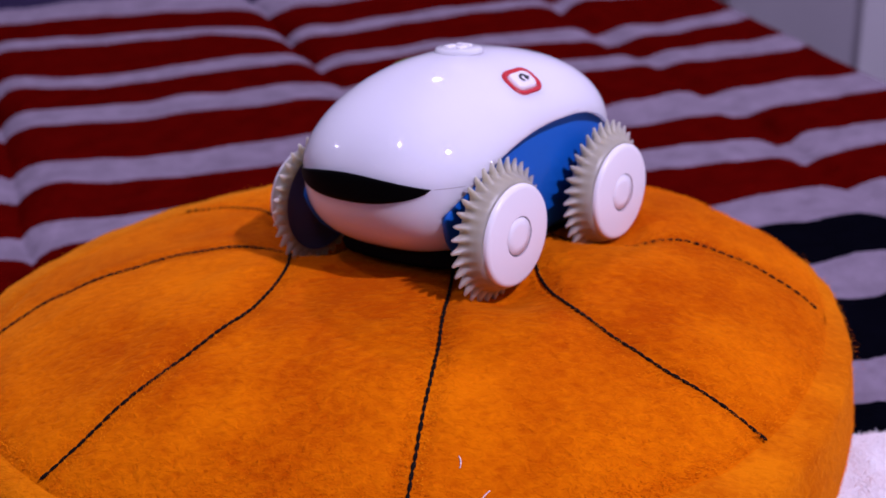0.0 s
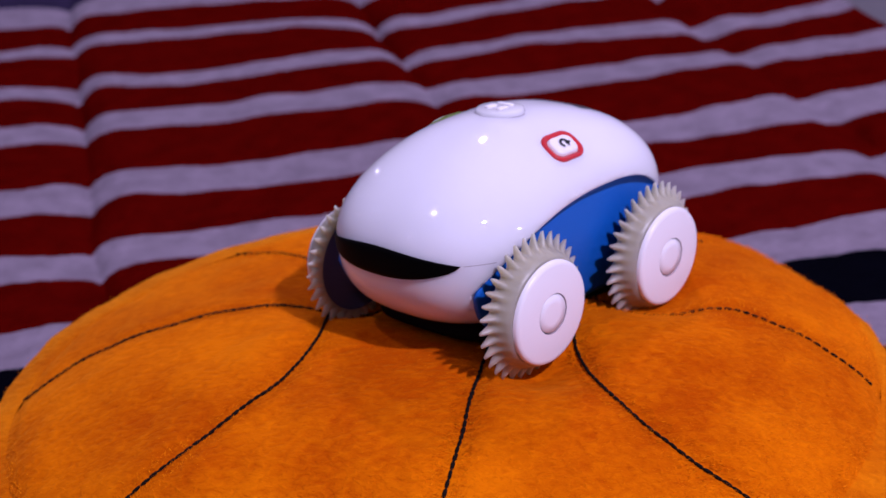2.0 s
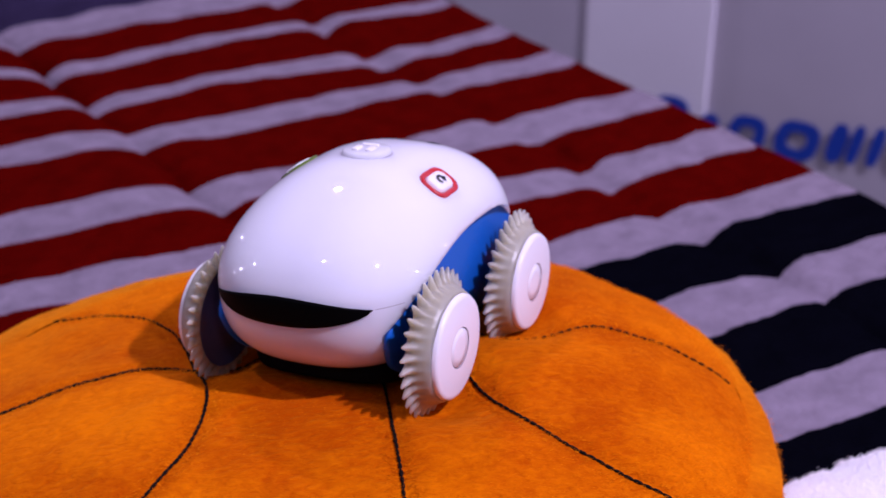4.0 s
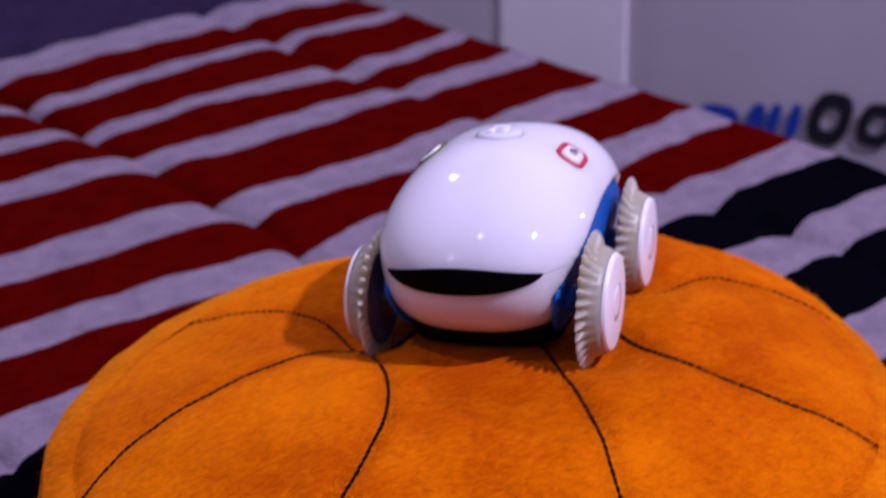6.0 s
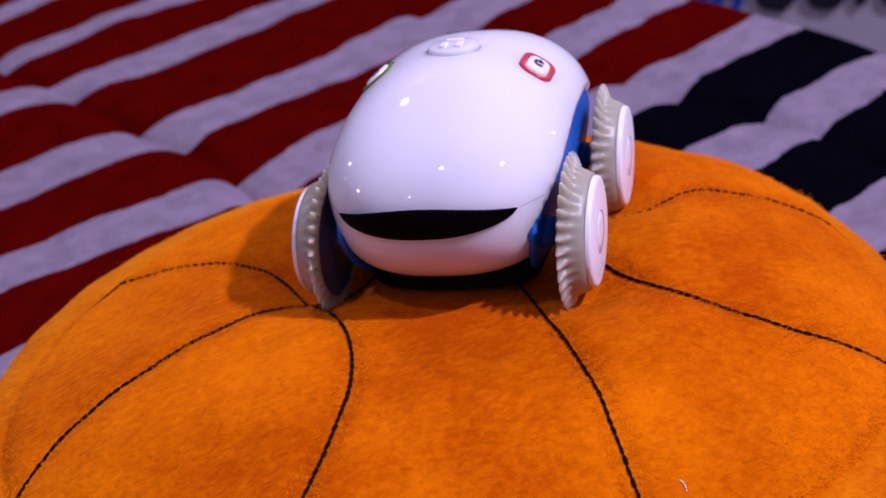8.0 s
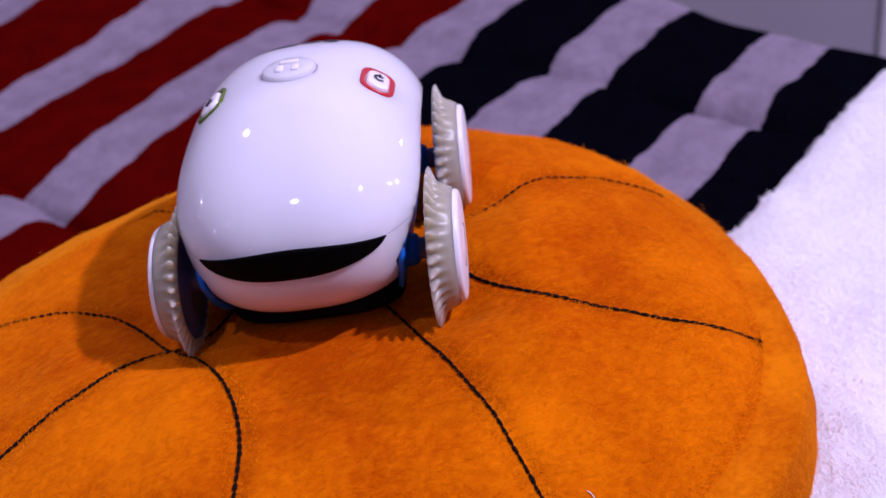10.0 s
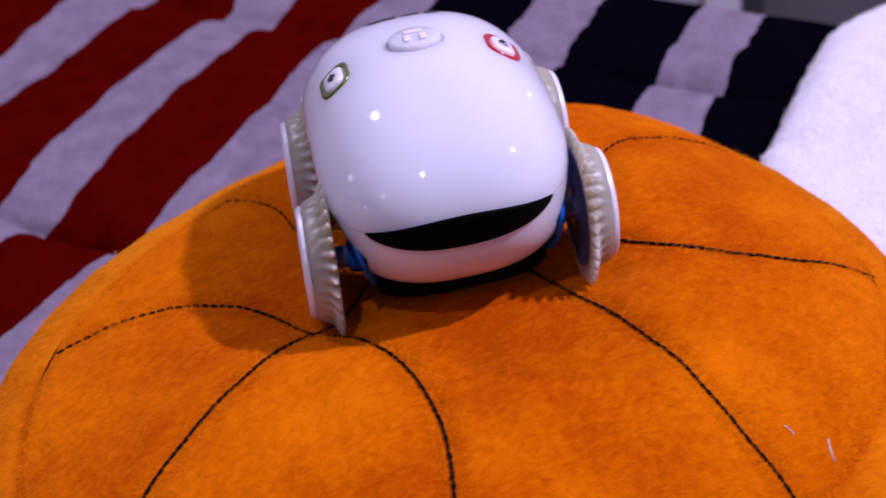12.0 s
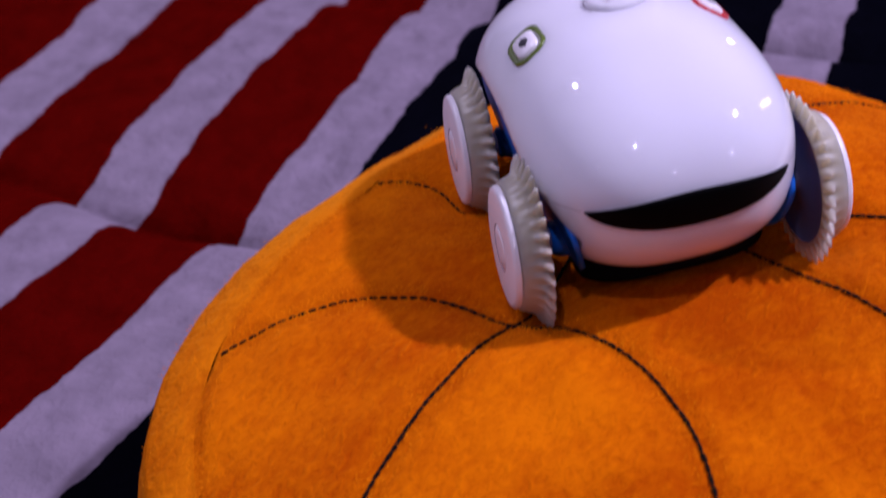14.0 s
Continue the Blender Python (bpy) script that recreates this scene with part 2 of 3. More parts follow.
FIBRE = fibre_material("orange_fibre", (0.51, 0.075, 0.0003), (0.80, 0.200, 0.0016), 0.03)
FIBRE_SIDE = fibre_material("orange_side_fibre", (0.52, 0.095, 0.0010), (0.80, 0.235, 0.004), 0.03)
LOOP = fibre_material("white_fibre", (0.84, 0.80, 0.84), (0.95, 0.93, 0.95), 0.05)


def nap(name, feet, normals, length, width, lean, mat, parent=None, label=""):
    """Short fibres on a surface, as slim triangles with a bent tip: feet and normals are arrays of points."""
    n = len(feet)
    rng = np.random.default_rng(5)
    swirl = np.array([noise.noise(Vector((p[0] * 18, p[1] * 18, 2.0))) for p in feet]) * 2.6 + rng.normal(0, 0.7, n)
    flat = np.stack([np.cos(swirl), np.sin(swirl), np.zeros(n)], 1)
    tip = feet + normals * (length * rng.uniform(0.5, 1.0, n))[:, None] + flat * (lean * rng.uniform(0.5, 1.3, n))[:, None]
    across = np.stack([-np.sin(swirl + rng.normal(0, 0.8, n)), np.cos(swirl), np.zeros(n)], 1) * (width / 2)
    verts = np.empty((n * 3, 3))
    verts[0::3], verts[1::3], verts[2::3] = feet - across, feet + across, tip
    me = bpy.data.meshes.new(name)
    me.from_pydata(verts.tolist(), [], np.arange(n * 3).reshape(n, 3).tolist())
    me.materials.append(mat)
    ob = new(name, me)
    if parent is not None:
        ob.parent = parent
    return tagged(ob, label, kind="stuff")


# ---- plan: stripes run along u, v is across them ----
STRIPE = radians(22.5)
CU, SU = math.cos(STRIPE), math.sin(STRIPE)
EDGE_U = 0.535


def edge_u(v):
    """Where the blanket turns down over the table's edge."""
    t = min(1.0, max(0.0, (v - 0.08) / 0.18))
    return EDGE_U + 0.037 * t * t * (3 - 2 * t)

CREASES = [(-0.235, -0.010, 0.0), (-0.005, -0.008, 0.005), (0.222, -0.012, -0.028), (0.450, -0.004, -0.016)]


def uv_to_xy(u, v):
    return u * CU - v * SU, u * SU + v * CU


def cloth_height(u, v):
    z = 0.0
    for k, (uk, low, high) in enumerate(CREASES):
        d = u - uk - 0.006 * noise.noise((v * 14, k * 3.1, 0))
        z -= 0.0125 * math.exp(-abs(d) / 0.007) * (0.6 + 0.6 * noise.noise((v * 9, k * 7.7, 2)))
        z += 0.0035 * math.exp(-((d - 0.022) / 0.018) ** 2) * (0.5 + noise.noise((v * 11, k * 5.3, 5)))
    z += 0.005 * noise.noise((u * 7, v * 9, 1)) + 0.0022 * noise.noise((u * 30, v * 19, 4))
    if v > 0.86:
        z += 0.010 * math.sin((v - 0.86) * 90 + 3 * noise.noise((u * 5, v * 4, 9))) * min(1, (v - 0.86) * 20)
    return z


def pull(d, low, high):
    """How far a crease drags the stripes, eased from one side of it to the other."""
    w = 1 / (1 + math.exp(-max(-60.0, min(60.0, d / 0.0045))))
    return low * math.exp(-abs(d) / 0.05) * (1 - w) + high * math.exp(-abs(d) / 0.11) * w


def build_cloth():
    bm = bmesh.new()
    uvl = bm.loops.layers.uv.new("UVMap")
    us = [-0.75 + 0.006 * i for i in range(int((EDGE_U + 0.75) / 0.006) + 1)]
    us = sorted(us + [c[0] + d for c in CREASES for d in (-0.0045, -0.0025, -0.001, 0.001, 0.0025, 0.0045)])
    drop = [0.004 + 0.01 * i for i in range(30)]
    vs = [-0.42 + 0.006 * i for i in range(int(1.62 / 0.006))]
    where, rows = {}, []
    for v in vs:
        row = []
        for u0 in us:
            u = u0 if u0 < 0.4 else 0.4 + (u0 - 0.4) * (edge_u(v) - 0.4) / (us[-1] - 0.4)
            x, y = uv_to_xy(u, v)
            vert = bm.verts.new((x, y, cloth_height(u, v)))
            shift = sum(pull(u - uk, low, high) for uk, low, high in CREASES)
            where[vert] = (u, v - shift * min(1.0, max(0.0, (v - 0.20) / 0.14)))
            row.append(vert)
        ulast = edge_u(v)
        zlast = cloth_height(ulast, v)
        for d in drop:
            sag = 0.018 * (1 - math.exp(-d / 0.012)) + 0.012 * noise.noise((v * 8, d * 3, 7)) * min(1, d * 8)
            x, y = uv_to_xy(ulast + sag, v)
            vert = bm.verts.new((x, y, zlast - d + 0.003))
            where[vert] = (ulast + d, v)
            row.append(vert)
        rows.append(row)
    grid_faces(bm, rows)
    for f in bm.faces:
        for loop in f.loops:
            loop[uvl].uv = where[loop.vert]
    bmesh.ops.recalc_face_normals(bm, faces=bm.faces)
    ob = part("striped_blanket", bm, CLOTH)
    ob.modifiers.new("thickness", "SOLIDIFY").thickness = 0.002
    return tagged(ob, "creased red, navy and white striped cotton blanket spread over a table", "blanket")


def build_table():
    table = tagged(new("display_table"), "pale display table hidden under a striped blanket", "table")
    table.matrix_world = Matrix.Translation((0, 0, 0)) @ Matrix.Rotation(STRIPE, 4, "Z")
    bm = bmesh.new()
    box(bm, -0.75, -0.42, -0.045, EDGE_U - 0.004, 1.19, -0.016, 0.004)
    part("tabletop", bm, WOOD, table)
    for x in (-0.70, EDGE_U - 0.06):
        for y in (-0.37, 1.14):
            bm = bmesh.new()
            box(bm, x - 0.025, y - 0.025, -0.75, x + 0.025, y + 0.025, -0.0455, 0.003)
            part("leg", bm, WOOD, table)
    return table


# ---- cushion ----
CX, CY = 0.078, 0.105


def waves(t, level, *pairs):
    """A level that swells and sinks round the cushion, in millimetres, given as cosine and sine pairs."""
    for k, (c, d) in enumerate(zip(pairs[::2], pairs[1::2]), 1):
        level += c * math.cos(k * t) + d * math.sin(k * t)
    return level * 0.001


def rim_at(t):
    """Radius of the seam between top and side panel; the far side is pressed in."""
    return waves(t, 139.45, 3.58, -9.36, 14.8, 5.41, -2.3, 3.04, -2.22, -0.22)


def side_bulge(t):
    return waves(t, 14.18, -2.43, -0.82, -1.65, -5.13)


HEAD = radians(-124)
TREADS = [(0.100 + ax * math.cos(HEAD) - ay * math.sin(HEAD), 0.127 + ax * math.sin(HEAD) + ay * math.cos(HEAD)) for ax in (0.0335, -0.0325) for ay in (0.043, -0.043)]


def cushion_z(x, y):
    """Height of the cushion's top panel, with the dip that the toy's weight presses in."""
    t = math.atan2(y - CY, x - CX)
    q = math.hypot(x - CX, y - CY) / rim_at(t)
    a, b = (x - CX) / 0.1, (y - CY) / 0.1
    z = 0.0955 - 0.02537 * q ** 3.013 + waves(t, -1.38, -6.62, 10.89, -5.13, -5.33, -0.56, -0.93) * q ** 4
    z += 0.00394 + 0.00713 * a - 0.00175 * b + 0.00132 * a * a + 0.00424 * a * b - 0.00122 * b * b
    z -= 0.006 * math.exp(-(math.hypot(x - 0.098, y - 0.127) / 0.05) ** 2)
    for wx, wy in TREADS:
        z -= 0.0078 * math.exp(-((x - wx) ** 2 + (y - wy) ** 2) / 0.016 ** 2)
    return z + 0.0022 * noise.noise((x * 24, y * 24, 3)) + 0.0010 * noise.noise((x * 70, y * 70, 8))


SEAMS = {
    "middle": [(0.0886, -0.0339), (0.0910, -0.0209), (0.0938, 0.0060), (0.0964, 0.0290), (0.0971, 0.0565), (0.0979, 0.0955), (0.0926, 0.1395), (0.0746, 0.1714), (0.0763, 0.1954), (0.0600, 0.2231)],
    "across": [(-0.0817, 0.0749), (-0.0675, 0.0920), (-0.0460, 0.1046), (-0.0167, 0.1136), (0.0130, 0.1184), (0.0520, 0.1232), (0.1069, 0.1329), (0.1525, 0.1187), (0.1742, 0.1193), (0.2000, 0.1172), (0.2323, 0.1045)],
    "left_arc": [(-0.0279, -0.0005), (-0.0119, 0.0101), (0.0105, 0.0312), (0.0304, 0.0591), (0.0388, 0.0893), (0.0349, 0.1228), (0.0274, 0.1497), (0.0110, 0.1742), (-0.0157, 0.1884), (-0.0376, 0.1893), (-0.0523, 0.1880)],
    "right_arc": [(0.1998, 0.0223), (0.1676, 0.0346), (0.1417, 0.0583), (0.1291, 0.0845), (0.1260, 0.1029), (0.1249, 0.1200), (0.1418, 0.1515), (0.1718, 0.1901)],
}


def spline(points, count):
    """Points at even steps along a smooth curve through the given ones."""
    pts = [Vector((*p, 0)) for p in points]
    pts = [pts[0] * 2 - pts[1]] + pts + [pts[-1] * 2 - pts[-2]]
    fine = []
    for a, b, c, d in zip(pts, pts[1:], pts[2:], pts[3:]):
        for k in range(40):
            t = k / 40
            fine.append(0.5 * (2 * b + (c - a) * t + (2 * a - 5 * b + 4 * c - d) * t * t + (3 * b - a - 3 * c + d) * t ** 3))
    fine.append(pts[-2])
    run = [0.0]
    for a, b in zip(fine, fine[1:]):
        run.append(run[-1] + (b - a).length)
    out, j = [], 0
    for i in range(count):
        s = run[-1] * i / (count - 1)
        while j < len(run) - 2 and run[j + 1] < s:
            j += 1
        f = (s - run[j]) / max(run[j + 1] - run[j], 1e-9)
        out.append(fine[j].lerp(fine[j + 1], f))
    return out, run[-1]


def seam_groove(x, y, lines):
    d = min((p.x - x) ** 2 + (p.y - y) ** 2 for line in lines for p in line)
    return 0.0013 * math.exp(-d / 0.004 ** 2)


def stitch(bm, a, b, width, tall):
    """One rounded thread stitch from a to b."""
    along = (b - a).normalized()
    side = along.cross(Vector((0, 0, 1))).normalized()
    up = side.cross(along)
    rows = []
    for f, w in ((0.0, 0.35), (0.2, 0.9), (0.5, 1.0), (0.8, 0.9), (1.0, 0.35)):
        c = a.lerp(b, f)
        rows.append([bm.verts.new(c + side * math.cos(t) * width * w + up * math.sin(t) * tall * w) for t in (k * math.pi / 3 for k in range(6))])
    grid_faces(bm, rows, True)
    bm.faces.new(rows[0])
    bm.faces.new(list(reversed(rows[-1])))


def build_cushion():
    cushion = tagged(new("plush_cushion"), "round orange plush basketball cushion lying on a striped blanket", "cushion")
    cushion.location = (CX, CY, 0)
    lines = [spline(p, 130)[0] for p in SEAMS.values()]
    bm = bmesh.new()
    rows = []
    for i in range(1, 61):
        row = []
        for k in range(200):
            t = 2 * math.pi * k / 200
            r = rim_at(t) * i / 60
            rr = r * (1 + 0.018 * (i / 60) ** 2 * noise.noise((math.cos(t) * 1.5, math.sin(t) * 1.5, 2)))
            x, y = CX + rr * math.cos(t), CY + rr * math.sin(t)
            z = cushion_z(x, y) - seam_groove(x, y, lines)
            if i >= 59:
                z -= 0.0007 * (i - 58)
            row.append(bm.verts.new((x - CX, y - CY, z)))
        rows.append(row)
    grid_faces(bm, list(reversed(rows)), True)
    mid = bm.verts.new((0, 0, cushion_z(CX, CY)))
    for a, b in zip(rows[0], rows[0][1:] + rows[0][:1]):
        bm.faces.new((a, b, mid))
    bmesh.ops.recalc_face_normals(bm, faces=bm.faces)
    part("top_panel", bm, PLUSH_TOP, cushion, "orange plush top panel with nap")
    bm = bmesh.new()
    rows = []
    for j in range(25):
        s = j / 24
        row = []
        for k in range(200):
            t = 2 * math.pi * k / 200
            wav = 1 + 0.018 * noise.noise((math.cos(t) * 1.5, math.sin(t) * 1.5, 2))
            rim = rim_at(t)
            x0, y0 = CX + rim * wav * math.cos(t), CY + rim * wav * math.sin(t)
            ztop = cushion_z(x0, y0) - 0.0014
            bulge = math.sin(math.pi * min(1.0, 0.12 + 0.88 * s) ** 0.8) * side_bulge(t) + (0.001 if 0 < j < 3 else 0)
            pucker = 0.0009 * noise.noise((t * 14, s * 2, 6)) * (1 - s)
            r = rim * wav + bulge + pucker
            if j == 0:
                r = rim * wav
            row.append(bm.verts.new((r * math.cos(t), r * math.sin(t), ztop * (1 - s) ** 1.05 + 0.004 * s)))
        rows.append(row)
    grid_faces(bm, rows, True)
    bm.faces.new(list(reversed(rows[-1])))
    bmesh.ops.recalc_face_normals(bm, faces=bm.faces)
    side = part("side_panel", bm, PLUSH_SIDE, cushion, "lighter orange plush side panel")
    rng = np.random.default_rng(2)
    feet, ups = [], []
    near = [p for line in lines for p in line]
    grid = {}
    for p in near:
        grid.setdefault((int(p.x // 0.004), int(p.y // 0.004)), []).append(p)
    for k in range(150000):
        t, q = rng.uniform(0, 2 * math.pi), math.sqrt(rng.uniform(0, 1))
        r = rim_at(t) * (1 + 0.018 * q * q * noise.noise((math.cos(t) * 1.5, math.sin(t) * 1.5, 2))) * q
        x, y = CX + r * math.cos(t), CY + r * math.sin(t)
        gx, gy = int(x // 0.004), int(y // 0.004)
        close = any((p.x - x) ** 2 + (p.y - y) ** 2 < 0.0014 ** 2 for i in (-1, 0, 1) for j in (-1, 0, 1) for p in grid.get((gx + i, gy + j), ()))
        if close:
            continue
        z = cushion_z(x, y)
        feet.append((x - CX, y - CY, z - 0.0003 ))
        slope = 0.02537 * 3.013 * q ** 2 / rim_at(t)
        ups.append((slope * math.cos(t), slope * math.sin(t), 1.0))
    nap("nap", np.array(feet), np.array(ups), 0.00065, 0.00026, 0.0012, FIBRE, cushion, "orange plush nap")
    feet, ups = [], []
    for v in side.data.vertices:
        for k in range(14):
            if v.co.z > 0.006:
                j = rng.normal(0, 0.0022, 3)
                n = v.normal
                p = v.co + Vector(j) - n * n.dot(Vector(j))
                feet.append(tuple(p - n * 0.0003))
                ups.append(tuple(n))
    nap("nap", np.array(feet), np.array(ups), 0.0005, 0.00022, 0.0008, FIBRE_SIDE, cushion, "lighter orange plush nap")
    for seam, points in SEAMS.items():
        length = spline(points, 10)[1]
        count = int(length / 0.0031)
        pts = spline(points, count * 2)[0]
        bm = bmesh.new()
        for i in range(count - 1):
            a, b = pts[2 * i], pts[2 * i + 2]
            if math.hypot(b.x - CX, b.y - CY) > 0.985 * rim_at(math.atan2(b.y - CY, b.x - CX)):
                continue
            faint = (seam == "across" and a.x > 0.10) or (seam == "left_arc" and i > 0.62 * count) or (seam == "right_arc" and i > 0.6 * count) or (seam == "middle" and a.y > 0.14)
            thin, gap = (0.00036, 0.16) if faint else (0.00064, -0.03)
            ends = []
            for p, f in ((a, gap), (b, 0.0)):
                q = p + (b - a) * f
                jit = (b - a).normalized().cross(Vector((0, 0, 1))) * random.uniform(-0.00012, 0.00012)
                q = q + jit
                ends.append(Vector((q.x - CX, q.y - CY, cushion_z(q.x, q.y) - 0.0007)))
            stitch(bm, ends[0], ends[1], random.uniform(0.85, 1.15) * thin, 0.0006)
        part("stitching", bm, THREAD, cushion, "black chain stitching")
    return cushion


# ---- the massager ----
A, B, ZC, CT, CB, NP = 0.064, 0.042, 0.043, 0.0345, 0.0328, 2.65
ARCH_PEAK, ARCH_FRONT, ARCH_REAR, ARCH_TALL, ARCH_POWER = -0.0105, 0.0705, 0.0535, 0.0557, 2.3


def crown_power(x):
    """The crown falls off flatter towards the nose than towards the tail."""
    return 2.0 - 0.2 * math.tanh(1.6 * x / A)


def plan_level(x, y):
    return ((abs(x) / A) ** NP + (abs(y) / B) ** NP) ** (1 / NP)


def shell_z(x, y):
    m = crown_power(x)
    return ZC + CT * max(0.0, 1 - min(1.0, plan_level(x, y)) ** m) ** (1 / m)


def shell_x(y, z, end=1):
    """How far the shell reaches at that y and z, towards its nose (end 1) or its tail (end -1)."""
    far = A * max(0.0, 1 - (abs(y) / B) ** NP) ** (1 / NP)
    if z > ZC:
        near = 0.0
        for _ in range(40):
            mid = (near + far) / 2
            if shell_z(end * mid, y) > z:
                near = mid
            else:
                far = mid
        return near
    k = (1 - min(0.999, (ZC - z) / CB) ** 2.8) ** (1 / 2.8)
    return A * max(0.0, k ** NP - (abs(y) / B) ** NP) ** (1 / NP)


def shell_normal(x, y):
    e = 0.0004
    return Vector((-(shell_z(x + e, y) - shell_z(x - e, y)) / (2 * e), -(shell_z(x, y + e) - shell_z(x, y - e)) / (2 * e), 1)).normalized()


def arch_outline(count=48):
    out = []
    for i in range(count + 1):
        t = math.pi * i / count
        c, v = math.cos(t), math.sin(t)
        half = ARCH_FRONT if c > 0 else ARCH_REAR
        out.append((ARCH_PEAK + half * math.copysign(abs(c) ** (2 / ARCH_POWER), c), ARCH_TALL * v ** (2 / ARCH_POWER)))
    return out


def prism(bm, outline, y0, y1):
    a = [bm.verts.new((x, y0, z)) for x, z in outline]
    b = [bm.verts.new((x, y1, z)) for x, z in outline]
    n = len(a)
    for i in range(n):
        j = (i + 1) % n
        bm.faces.new((a[i], a[j], b[j], b[i]))
    bm.faces.new(a)
    bm.faces.new(list(reversed(b)))
    bmesh.ops.recalc_face_normals(bm, faces=bm.faces)


def cut(ob, bms):
    """Takes the solids in bms away from the mesh of ob, for good."""
    tools = []
    for bm in bms:
        t = part("cutter", bm, UNDER, smooth=False)
        m = ob.modifiers.new("cut", "BOOLEAN")
        m.operation, m.solver, m.object = "DIFFERENCE", "EXACT", t
        tools.append(t)
    bpy.context.view_layer.update()
    made = bpy.data.meshes.new_from_object(ob.evaluated_get(bpy.context.evaluated_depsgraph_get()))
    ob.modifiers.clear()
    ob.data = made
    for t in tools:
        bpy.data.objects.remove(t)


def surface_patch(bm, bounds, lift):
    """A patch that follows the shell's top: bounds gives for 0..1 the two ends of a row in (x, y)."""
    rows = []
    for p, q in bounds:
        row = []
        for k in range(7):
            x, y = p[0] + (q[0] - p[0]) * k / 6, p[1] + (q[1] - p[1]) * k / 6
            row.append(bm.verts.new(Vector((x, y, shell_z(x, y))) + shell_normal(x, y) * lift))
        rows.append(row)
    grid_faces(bm, rows)


def rounded(wide, deep, corner, height, count=6):
    """A rectangle with round corners, as a ring of points; half sizes."""
    pts = []
    for k in range(4):
        sx, sy = ((1, 1), (-1, 1), (-1, -1), (1, -1))[k]
        for i in range(count + 1):
            t = math.pi / 2 * (k + i / count)
            pts.append((sx * (wide - corner) + corner * math.cos(t), sy * (deep - corner) + corner * math.sin(t), height))
    return pts


def loft(bm, rings, cap=True):
    rows = [[bm.verts.new(p) for p in ring] for ring in rings]
    grid_faces(bm, rows, True)
    if cap:
        bm.faces.new(rows[-1])
    bmesh.ops.recalc_face_normals(bm, faces=bm.faces)
    return rows


def build_wheel(robot, side, x):
    """A toothed silicone wheel with a plastic hubcap; its outer face looks along side * y."""
    wheel = new("wheel")
    wheel.parent = robot
    wheel.location = (x, side * 0.043, 0.0245)
    wheel.rotation_euler = (side * radians(-3), radians(random.uniform(0, 12)), 0 if side > 0 else math.pi)
    bm = bmesh.new()
    count, rows = 34, []
    section = [(0.0168, 0.0, 0.0030), (0.0178, 0.0, 0.0042), (0.0186, 0.0, 0.0036), (0.0193, 0.0001, 0.0020), (0.0198, 0.0002, 0.0004), (0.0201, 0.0009, -0.0010),
               (0.0203, 0.0034, -0.0021), (0.0204, 0.0052, -0.0029), (0.0203, 0.0048, -0.0036), (0.0200, 0.0016, -0.0042), (0.0190, 0.0, -0.0042)]
    steps = [(-0.5, 0), (-0.40, 0.02), (-0.30, 0.20), (-0.18, 0.66), (-0.07, 0.97), (0.0, 1), (0.07, 0.97), (0.18, 0.66), (0.30, 0.20), (0.40, 0.02)]
    for r, tooth, y in section:
        row = []
        for k in range(count):
            for at, f in steps:
                t = 2 * math.pi * (k + at) / count
                rr = r + tooth * f
                row.append(bm.verts.new((rr * math.cos(t), y, rr * math.sin(t))))
        rows.append(row)
    grid_faces(bm, rows, True)
    bmesh.ops.recalc_face_normals(bm, faces=bm.faces)
    part("tyre", bm, SILICONE, wheel, "milky toothed silicone tyre")
    bm = bmesh.new()
    rows = lathe(bm, [(0.0178, 0.0020), (0.0178, 0.0050), (0.0173, 0.0057), (0.0162, 0.0060), (0.0070, 0.0063)], 72, "Y")
    bmesh.ops.recalc_face_normals(bm, faces=bm.faces)
    cap = part("hubcap", bm, CAP, wheel, "white plastic hubcap")
    bm = bmesh.new()
    lathe(bm, [(0.00695, 0.0063), (0.0069, 0.0057), (0.0067, 0.0057), (0.0066, 0.0060)], 48, "Y")
    part("groove_ring", bm, GROOVE, cap)
    bm = bmesh.new()
    rows = lathe(bm, [(0.0066, 0.0058), (0.0065, 0.0062), (0.0035, 0.0063), (0.0004, 0.0063)], 48, "Y")
    bm.faces.new(rows[-1])
    bmesh.ops.recalc_face_normals(bm, faces=bm.faces)
    part("hub_button", bm, CAP, cap)
    bm = bmesh.new()
    rows = lathe(bm, [(0.0191, -0.0037), (0.0180, -0.0031), (0.0040, -0.0042), (0.0036, -0.0050), (0.0034, -0.0130)], 48, "Y")
    bmesh.ops.recalc_face_normals(bm, faces=bm.faces)
    part("inner_disc", bm, WELL, wheel, "grey inner wheel disc")
    bm = bmesh.new()
    rows = lathe(bm, [(0.0021, -0.0035), (0.0021, -0.0205)], 20, "Y")
    part("axle", bm, STEEL, wheel, "shiny steel axle")
    bm = bmesh.new()
    rows = lathe(bm, [(0.0030, -0.0080), (0.0044, -0.0082), (0.0050, -0.0090), (0.0062, -0.0150), (0.0066, -0.0190)], 32, "Y")
    bmesh.ops.recalc_face_normals(bm, faces=bm.faces)
    part("axle_sleeve", bm, BLUE, wheel, "blue plastic axle sleeve")
    return wheel


